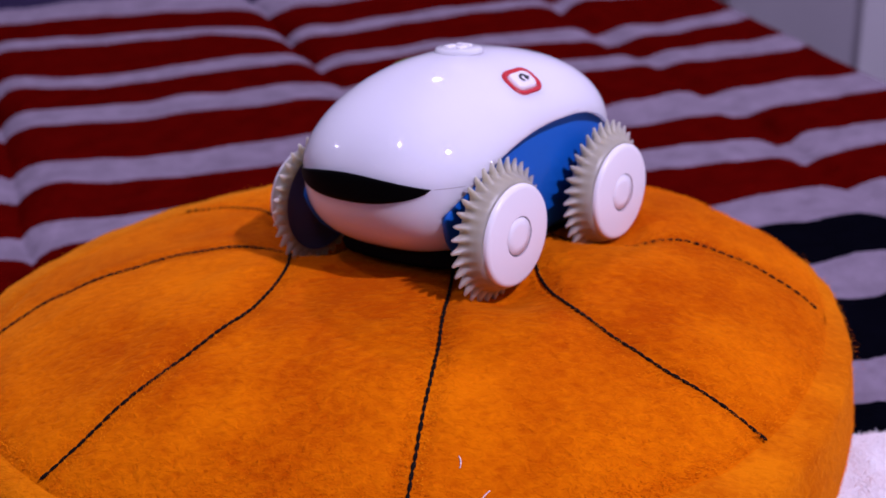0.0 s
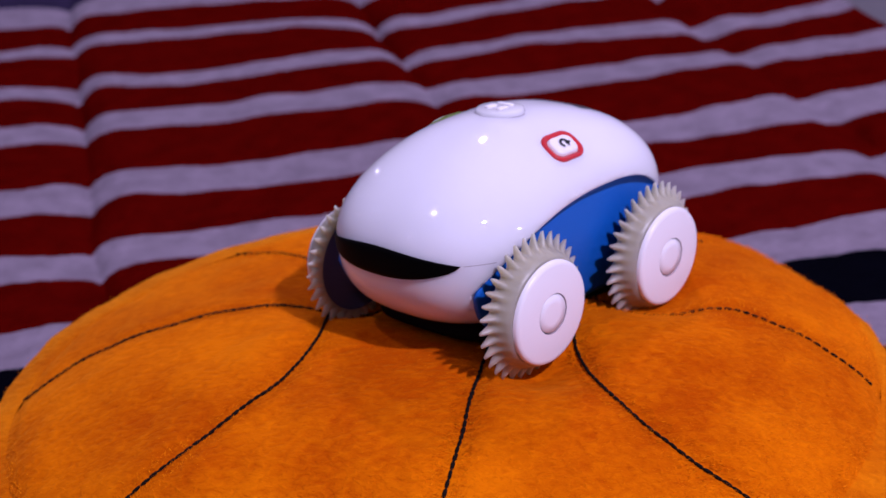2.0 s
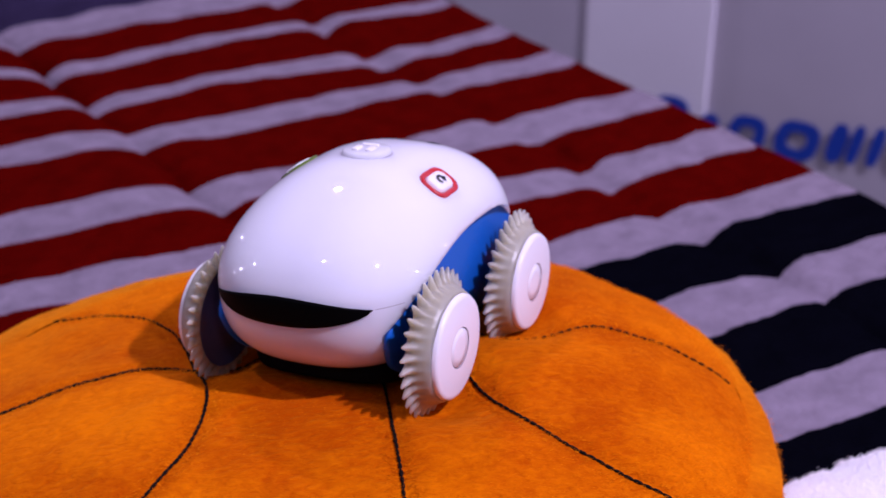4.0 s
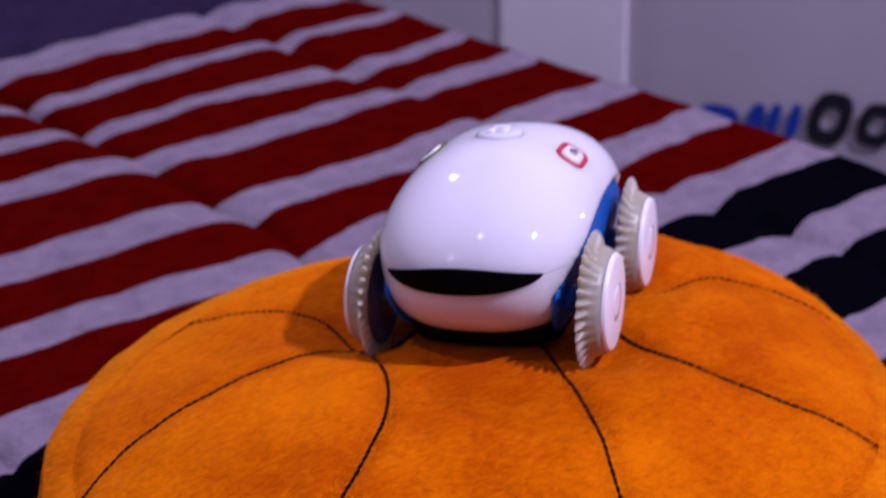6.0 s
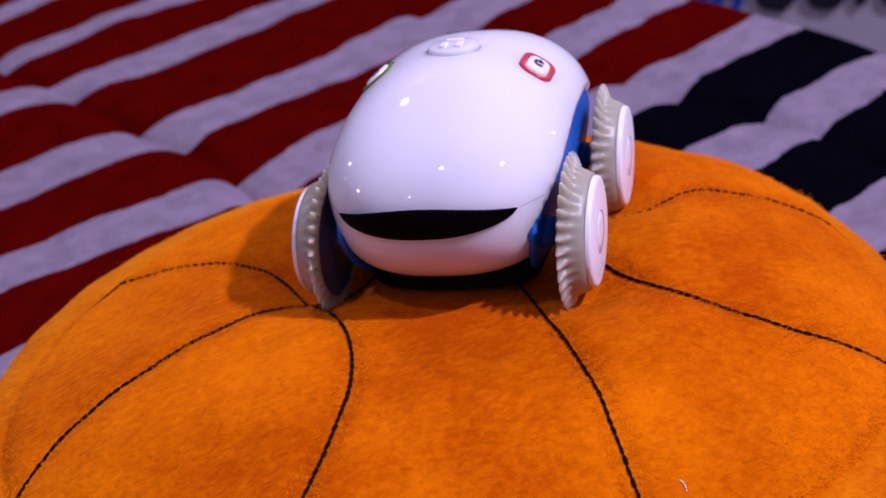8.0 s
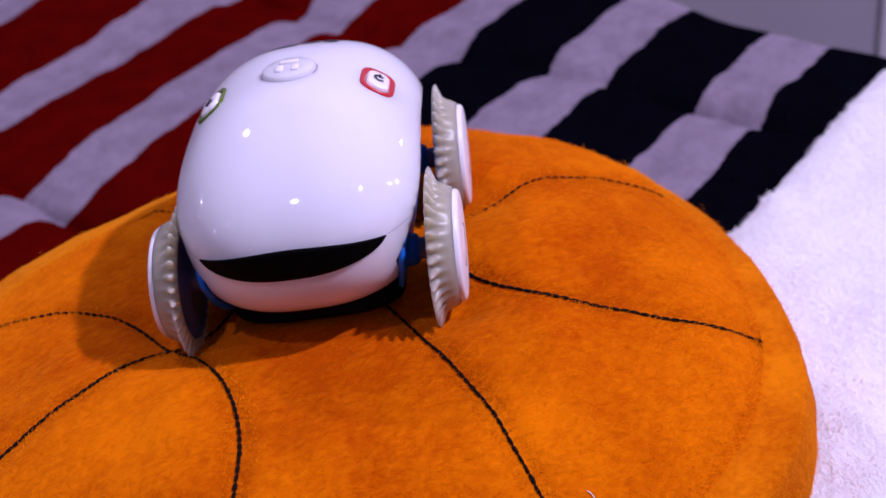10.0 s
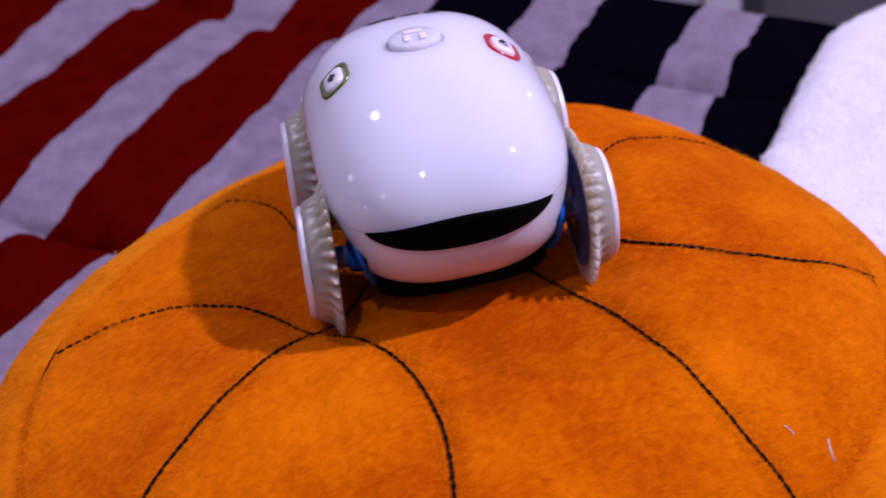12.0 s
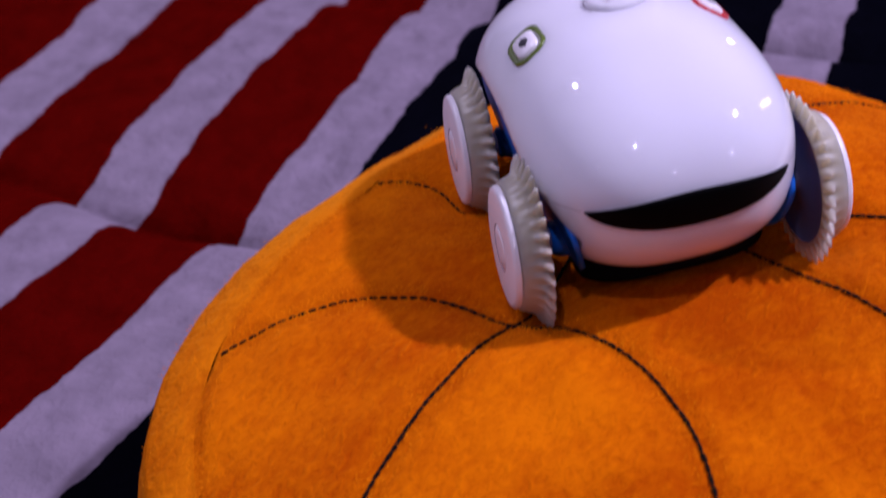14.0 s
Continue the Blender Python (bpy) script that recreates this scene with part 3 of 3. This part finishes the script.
def push_button(robot, name, side, ring_mat, label, icon):
    x, y = 0.0, side * 0.0275
    n = shell_normal(x, y)
    ex = Vector((1, 0, 0))
    ey = n.cross(ex).normalized()
    m = Matrix((ex, ey, n)).transposed().to_4x4()
    m.translation = Vector((x, y, shell_z(x, y)))
    button = new(name)
    button.parent = robot
    button.matrix_local = m
    bm = bmesh.new()
    loft(bm, [rounded(0.0079, 0.0060, 0.0046, -0.0014), rounded(0.0079, 0.0060, 0.0046, 0.0001), rounded(0.0076, 0.0057, 0.0044, 0.0005), rounded(0.0058, 0.0041, 0.0030, 0.0001), rounded(0.0056, 0.0039, 0.0028, -0.0010)], False)
    part("ring", bm, ring_mat, button, label)
    bm = bmesh.new()
    loft(bm, [rounded(0.0055, 0.0038, 0.0027, -0.0012), rounded(0.0055, 0.0038, 0.0027, 0.0006), rounded(0.0050, 0.0033, 0.0024, 0.0011), rounded(0.0025, 0.0016, 0.0012, 0.0012)])
    cap = part("key", bm, CAP, button, "white key cap with a black mark")
    bm = bmesh.new()
    if icon == "power":
        rows = []
        for k in range(25):
            t = radians(125 + 290 * k / 24)
            rows.append([bm.verts.new((r * math.cos(t), r * math.sin(t), 0.0016)) for r in (0.0011, 0.0020)])
        grid_faces(bm, rows)
        box(bm, -0.0027, -0.0004, 0.0012, -0.0009, 0.0004, 0.0016)
    else:
        lathe(bm, [(0.0016, 0.0012), (0.0015, 0.0016), (0.0001, 0.0016)], 20)
        box(bm, -0.0024, -0.0003, 0.0010, 0.0024, 0.0003, 0.0015)
    bmesh.ops.recalc_face_normals(bm, faces=bm.faces)
    part("mark", bm, INK, cap, smooth=False)


def visor(robot, end):
    bm = bmesh.new()
    rows = []
    for i in range(41):
        y = -0.0286 + 0.0572 * i / 40
        q = 1 - (y / 0.0286) ** 2
        top = 0.0421 + 0.0042 * q
        low = top - 0.0098 * max(q, 0.0) ** 0.72
        row = []
        for k in range(9):
            z = top + (low - top) * k / 8
            x = shell_x(y, z, end)
            row.append(bm.verts.new((end * (x + 0.0004), y * 1.004, z)))
        rows.append(row)
    grid_faces(bm, rows)
    bmesh.ops.recalc_face_normals(bm, faces=bm.faces)
    ob = part("visor", bm, BLACK, robot, "black mouth-shaped sensor window")
    ob.modifiers.new("thickness", "SOLIDIFY").thickness = 0.0006
    ob.modifiers["thickness"].offset = 0


def build_massager():
    robot = tagged(new("massage_robot"), "white and blue four-wheeled massage robot standing on an orange cushion", "massager")
    bm = bmesh.new()
    rows = []
    for j in range(1, 64):
        w = math.pi * j / 64 - math.pi / 2
        s, c = math.sin(w), math.cos(w)
        h, k = -CB * abs(s) ** (2 / 2.8), abs(c) ** (2 / (2.0 if s > 0 else 2.8))
        row = []
        for i in range(128):
            t = 2 * math.pi * i / 128
            ct, st = math.cos(t), math.sin(t)
            x, y = A * k * math.copysign(abs(ct) ** (2 / NP), ct), B * k * math.copysign(abs(st) ** (2 / NP), st)
            row.append(bm.verts.new((x, y, shell_z(x, y) if s > 0 else ZC + h)))
        rows.append(row)
    grid_faces(bm, rows, True)
    bm.faces.new(list(reversed(rows[0])))
    bm.faces.new(rows[-1])
    bmesh.ops.recalc_face_normals(bm, faces=bm.faces)
    shell = part("shell", bm, SHELL, None, "glossy white plastic shell")
    outline = arch_outline()
    outline = outline + [(outline[-1][0], -0.03), (outline[0][0], -0.03)]
    cutters = []
    for side in (1, -1):
        cb = bmesh.new()
        prism(cb, outline, side * 0.0295, side * 0.08)
        cutters.append(cb)
    cut(shell, cutters)
    shell.parent = robot
    for p in shell.data.polygons:
        p.use_smooth = abs(p.normal.y) < 0.995 or p.area < 2e-5
    shell.modifiers.new("soft_edge", "BEVEL").width = 0.0004
    shell.modifiers["soft_edge"].limit_method = "ANGLE"
    shell.modifiers["soft_edge"].angle_limit = radians(40)
    for side in (1, -1):
        bm = bmesh.new()
        rows = []
        for k in range(33):
            z = 0.0120 + (ARCH_TALL - 0.0122) * math.sin(math.pi / 2 * k / 32)
            rise = (1 - (z / ARCH_TALL) ** ARCH_POWER) ** (1 / ARCH_POWER)
            ends = []
            for end, span in ((-1, ARCH_REAR), (1, ARCH_FRONT)):
                reach = shell_x(0.030, max(z, ZC), end) - 0.0004
                if z < ZC:
                    reach *= (1 - ((ZC - z) / 0.0345) ** 2.9) ** (1 / 2.9)
                ends.append(end * min(reach, end * ARCH_PEAK + span * rise))
            row = []
            for i in range(49):
                x = ends[0] + (ends[1] - ends[0]) * i / 48
                y = 0.0352 - 0.0075 * max(0.0, 1 - (z - 0.0095) / 0.03) ** 1.6 - 0.003 * (abs(x + 0.002) / 0.062) ** 2
                row.append(bm.verts.new((x, side * y, z)))
            rows.append(row)
        grid_faces(bm, rows)
        bmesh.ops.recalc_face_normals(bm, faces=bm.faces)
        panel = part("side_panel", bm, BLUE, robot, "satin blue arched side panel")
        panel.modifiers.new("thickness", "SOLIDIFY").thickness = 0.0015
    bm = bmesh.new()
    rows = []
    for z, f in ((0.0180, 0.60), (0.0150, 0.68), (0.0120, 0.69), (0.0100, 0.68), (0.0090, 0.65), (0.0085, 0.59)):
        row = []
        for i in range(96):
            t = 2 * math.pi * i / 96
            ct, st = math.cos(t), math.sin(t)
            y = B * 1.1 * f * math.copysign(abs(st) ** (2 / 4), st)
            row.append(bm.verts.new((A * f * math.copysign(abs(ct) ** (2 / 4), ct), max(-0.0275, min(0.0275, y)), z)))
        rows.append(row)
    grid_faces(bm, rows, True)
    bm.faces.new(rows[-1])
    bmesh.ops.recalc_face_normals(bm, faces=bm.faces)
    part("underbody", bm, UNDER, robot, "black plastic underbody")
    visor(robot, 1)
    visor(robot, -1)
    for end in (1, -1):
        for side in (1, -1):
            bm = bmesh.new()
            rows = []
            for k in range(8):
                y = 0.0292 + 0.0060 * k / 7
                rows.append([bm.verts.new((end * (shell_x(y, z, end) + 0.00012), side * y, z)) for z in (0.0419, 0.0421)])
            grid_faces(bm, rows)
            bmesh.ops.recalc_face_normals(bm, faces=bm.faces)
            part("parting_line", bm, GROOVE, robot)
    # round key on the crown
    bm = bmesh.new()
    top = shell_z(0, 0)
    rows = lathe(bm, [(0.0089, top - 0.0016), (0.0087, top - 0.0002), (0.0084, top + 0.0008), (0.0078, top + 0.0012), (0.0040, top + 0.00125), (0.0003, top + 0.00125)], 64)
    bm.faces.new(rows[-1])
    bmesh.ops.recalc_face_normals(bm, faces=bm.faces)
    key = part("round_key", bm, SHELL, robot, "round white key with raised marks")
    bm = bmesh.new()
    lathe(bm, [(0.0089, top - 0.0007), (0.0093, top - 0.0007)], 64)
    part("groove_ring", bm, GROOVE, key)
    for x0, y0, x1, y1 in ((-0.0005, -0.0038, 0.0042, -0.0014), (-0.0005, 0.0014, 0.0042, 0.0038), (-0.0042, -0.0032, -0.0022, 0.0032)):
        bm = bmesh.new()
        box(bm, x0, y0, top + 0.0008, x1, y1, top + 0.0020, 0.0005)
        part("raised_mark", bm, CAP, key)
    push_button(robot, "power_button", 1, RED, "red translucent ring", "power")
    push_button(robot, "mode_button", -1, GREEN, "olive green translucent ring", "mode")
    # maker's mark behind the crown, as plain bars
    for x0, x1, y0, y1 in ((-0.0375, -0.0315, -0.012, -0.002), (-0.0375, -0.0325, 0.0, 0.006), (-0.0375, -0.0305, 0.0075, 0.012), (-0.0405, -0.0395, -0.010, 0.013)):
        bm = bmesh.new()
        surface_patch(bm, [((x0, y0 + (y1 - y0) * k / 6), (x1, y0 + (y1 - y0) * k / 6)) for k in range(7)], 0.00025)
        bmesh.ops.recalc_face_normals(bm, faces=bm.faces)
        part("printed_bar", bm, INK, robot)
    for side in (1, -1):
        for x in (0.0335, -0.0325):
            build_wheel(robot, side, x)
    robot.matrix_world = Matrix.Translation((0.100, 0.127, 0.0862)) @ Matrix.Rotation(radians(6.3), 4, Vector((-0.974, -0.225, 0))) @ Matrix.Rotation(HEAD, 4, "Z")
    return robot


# ---- towel, lint ----
def build_towel():
    bm = bmesh.new()
    nu, nv = 110, 110
    rows = []
    for j in range(nv + 1):
        row = []
        for i in range(nu + 1):
            a, b = i / nu, j / nv
            u, v = 0.16 + 0.41 * a, -0.44 + 0.463 * b
            # rounded far corner
            if a > 0.8 and b > 0.8:
                k = min(1.0, math.hypot((a - 0.8) / 0.2, (b - 0.8) / 0.2))
                g = max((a - 0.8) / 0.2, (b - 0.8) / 0.2)
                if k > 0 and g > 0:
                    sc = g / math.hypot((a - 0.8) / 0.2, (b - 0.8) / 0.2)
                    u = 0.16 + 0.41 * (0.8 + (a - 0.8) * sc)
                    v = -0.44 + 0.463 * (0.8 + (b - 0.8) * sc)
            rim = min(a, 1 - a, b, 1 - b)
            h = 0.018 * (1 - max(0.0, 1 - rim / 0.06) ** 2.2) ** 0.5
            h += (0.006 * noise.noise((u * 12, v * 12, 3)) + 0.0030 * noise.noise((u * 60, v * 60, 5)) + 0.0016 * noise.noise((u * 170, v * 170, 1))) * min(1, rim / 0.05)
            x, y = uv_to_xy(u + 0.003 * noise.noise((v * 90, 1, 2)), v + 0.003 * noise.noise((u * 90, 4, 2)))
            row.append(bm.verts.new((x, y, 0.003 + h)))
        rows.append(row)
    grid_faces(bm, rows)
    bmesh.ops.recalc_face_normals(bm, faces=bm.faces)
    ob = part("fleece_towel", bm, TOWEL)
    rng = np.random.default_rng(3)
    feet, ups = [], []
    for v in ob.data.vertices:
        for k in range(11):
            j = Vector(rng.normal(0, 0.0022, 3))
            feet.append(tuple(v.co + j - v.normal * (v.normal.dot(j) + 0.0004)))
            ups.append(tuple(v.normal))
    nap("fleece_nap", np.array(feet), np.array(ups), 0.0014, 0.00042, 0.0013, LOOP, ob, "white fleece pile")
    return tagged(ob, "fluffy white fleece towel lying folded beside the orange cushion", "towel")


def build_lint(x, y, angle, length, bend):
    bm = bmesh.new()
    rows = []
    for i in range(7):
        s = i / 6 - 0.5
        px = x + math.cos(angle) * s * length - math.sin(angle) * bend * (1 - 4 * s * s)
        py = y + math.sin(angle) * s * length + math.cos(angle) * bend * (1 - 4 * s * s)
        pz = cushion_z(px, py) + 0.0004
        w = 0.0002 * (1 - 0.5 * abs(s))
        rows.append([bm.verts.new((px - math.sin(angle) * w * math.cos(t), py + math.cos(angle) * w * math.cos(t), pz + w * math.sin(t))) for t in (k * math.pi / 2 for k in range(4))])
    grid_faces(bm, rows, True)
    bm.faces.new(rows[0])
    bm.faces.new(rows[-1])
    bmesh.ops.recalc_face_normals(bm, faces=bm.faces)
    return tagged(part("lint_fibre", bm, TOWEL), "short white lint fibre lying on the orange plush", "lint", "lint fibres")


# ---- hall ----
WALL_DIR = Vector((0.656, -0.755, 0)).normalized()
WALL_N = Vector((-0.755, -0.656, 0)).normalized()
WALL_P = Vector((0.6, 1.2, 0))


def wall_pose(s, out, z):
    m = Matrix((WALL_DIR, -WALL_N, Vector((0, 0, 1)))).transposed().to_4x4()
    m.translation = WALL_P + WALL_DIR * s + WALL_N * out + Vector((0, 0, z))
    return m


def wall_piece(name, s0, s1, z0, z1, out, thick, mat, label, bevel=0.0):
    bm = bmesh.new()
    box(bm, 0, 0, 0, s1 - s0, thick, z1 - z0, bevel)
    ob = part(name, bm, mat, smooth=False)
    ob.matrix_world = wall_pose(s0, out, z0)
    return tagged(ob, label, "wall", kind="structure")


def build_hall():
    wall_piece("wall_banner", 0.004, 0.634, -0.75, 1.3, 0.0, 0.03, WALLPAINT, "white printed exhibition banner wall with blue and black marks")
    wall_piece("wall_panel", -0.160, 0.004, -0.75, 1.3, 0.006, 0.036, WALLLIGHT, "bright white plain exhibition wall panel")
    wall_piece("wall_panel_2", -0.368, -0.160, -0.75, 1.3, 0.0, 0.03, WALLPAINT, "pale lilac-white plain exhibition wall panel")
    wall_piece("wall_panel_3", -3.0, -0.386, -0.75, 1.3, 0.0, 0.03, WALLPAINT, "pale lilac-white plain exhibition wall panel")
    wall_piece("trim", -0.386, -0.368, -0.75, 1.3, 0.004, 0.034, GREYWALL, "grey joint post between exhibition wall panels")
    wall_piece("wall_panel_4", 0.638, 0.676, -0.75, 1.3, 0.003, 0.033, WALLLIGHT, "narrow white edge panel of an exhibition wall")
    wall_piece("trim_2", 0.676, 0.700, -0.75, 1.3, 0.002, 0.04, DARKPOST, "dark grey metal post at the wall's end")
    wall_piece("wall_far", 0.702, 3.4, -0.75, 1.3, -0.25, 0.03, GREYWALL, "dim grey-brown exhibition hall wall")
    # printed marks on the banner: plain slanted shapes
    marks = [(-0.064, 0.050, 0.062, PRINT_BLUE, "ring"), (0.000, 0.026, 0.044, PRINT_BLUE, "bar"), (0.036, 0.046, 0.046, PRINT_BLUE, "ring"), (0.094, 0.052, 0.046, PRINT_BLUE, "ring"),
             (0.156, 0.020, 0.046, PRINT_BLUE, "bar"), (0.180, 0.014, 0.046, PRINT_BLUE, "bar"), (0.203, 0.014, 0.046, PRINT_BLUE, "bar"),
             (0.228, 0.046, 0.062, PRINT_BLACK, "ring"), (0.282, 0.042, 0.050, PRINT_BLACK, "ring"), (0.334, 0.016, 0.062, PRINT_BLACK, "bar"), (0.358, 0.036, 0.050, PRINT_BLACK, "ring")]
    for s, w, h, mat, shape in marks:
        bm = bmesh.new()
        rows = []
        for k in range(33):
            t = 2 * math.pi * k / 32
            c, si = math.cos(t), math.sin(t)
            px, pz = math.copysign(abs(c) ** 0.7, c), math.copysign(abs(si) ** 0.7, si)
            ring = []
            for f in ((1.0, 0.42) if shape == "ring" else (1.0, 0.02)):
                z = h / 2 + pz * h / 2 * f
                ring.append(bm.verts.new((w / 2 + px * w / 2 * f + 0.22 * (z - h / 2), -0.002, z)))
            rows.append(ring)
        grid_faces(bm, rows)
        bmesh.ops.recalc_face_normals(bm, faces=bm.faces)
        ob = part("banner_mark", bm, mat, smooth=False)
        ob.matrix_world = wall_pose(s, 0.009 if s < 0.004 else 0.003, -0.262 + 0.14 * s)
        tagged(ob, "blue printed mark on a white banner wall" if mat is PRINT_BLUE else "black printed mark on a white banner wall", "mark", "banner marks", kind="structure")
    bm = bmesh.new()
    box(bm, -4, -4, -0.80, 4, 4, -0.75)
    tagged(part("floor", bm, CARPET, smooth=False), "grey carpet floor of an exhibition hall", "floor", kind="structure")
    bm = bmesh.new()
    box(bm, -4, -4, 2.6, 4, 4, 2.65)
    tagged(part("ceiling", bm, HALL, smooth=False), "pale plain hall ceiling with small round lamps", "ceiling", kind="structure")
    for name, b in (("wall_west", (-4.05, -4, -0.75, -4, 4, 2.6)), ("wall_south", (-4, -4.05, -0.75, 4, -4, 2.6)), ("wall_east", (4, -4, -0.75, 4.05, 4, 2.6)), ("wall_north", (-4, 4, -0.75, 4, 4.05, 2.6))):
        bm = bmesh.new()
        box(bm, *b)
        tagged(part(name, bm, HALL, smooth=False), "pale painted hall wall", "wall", kind="structure")


build_hall()
build_table()
build_cloth()
build_towel()
build_cushion()
build_massager()
build_lint(0.1056, -0.0096, radians(-85), 0.0035, 0.0005)
build_lint(0.1131, -0.0197, radians(55), 0.0062, 0.0004)
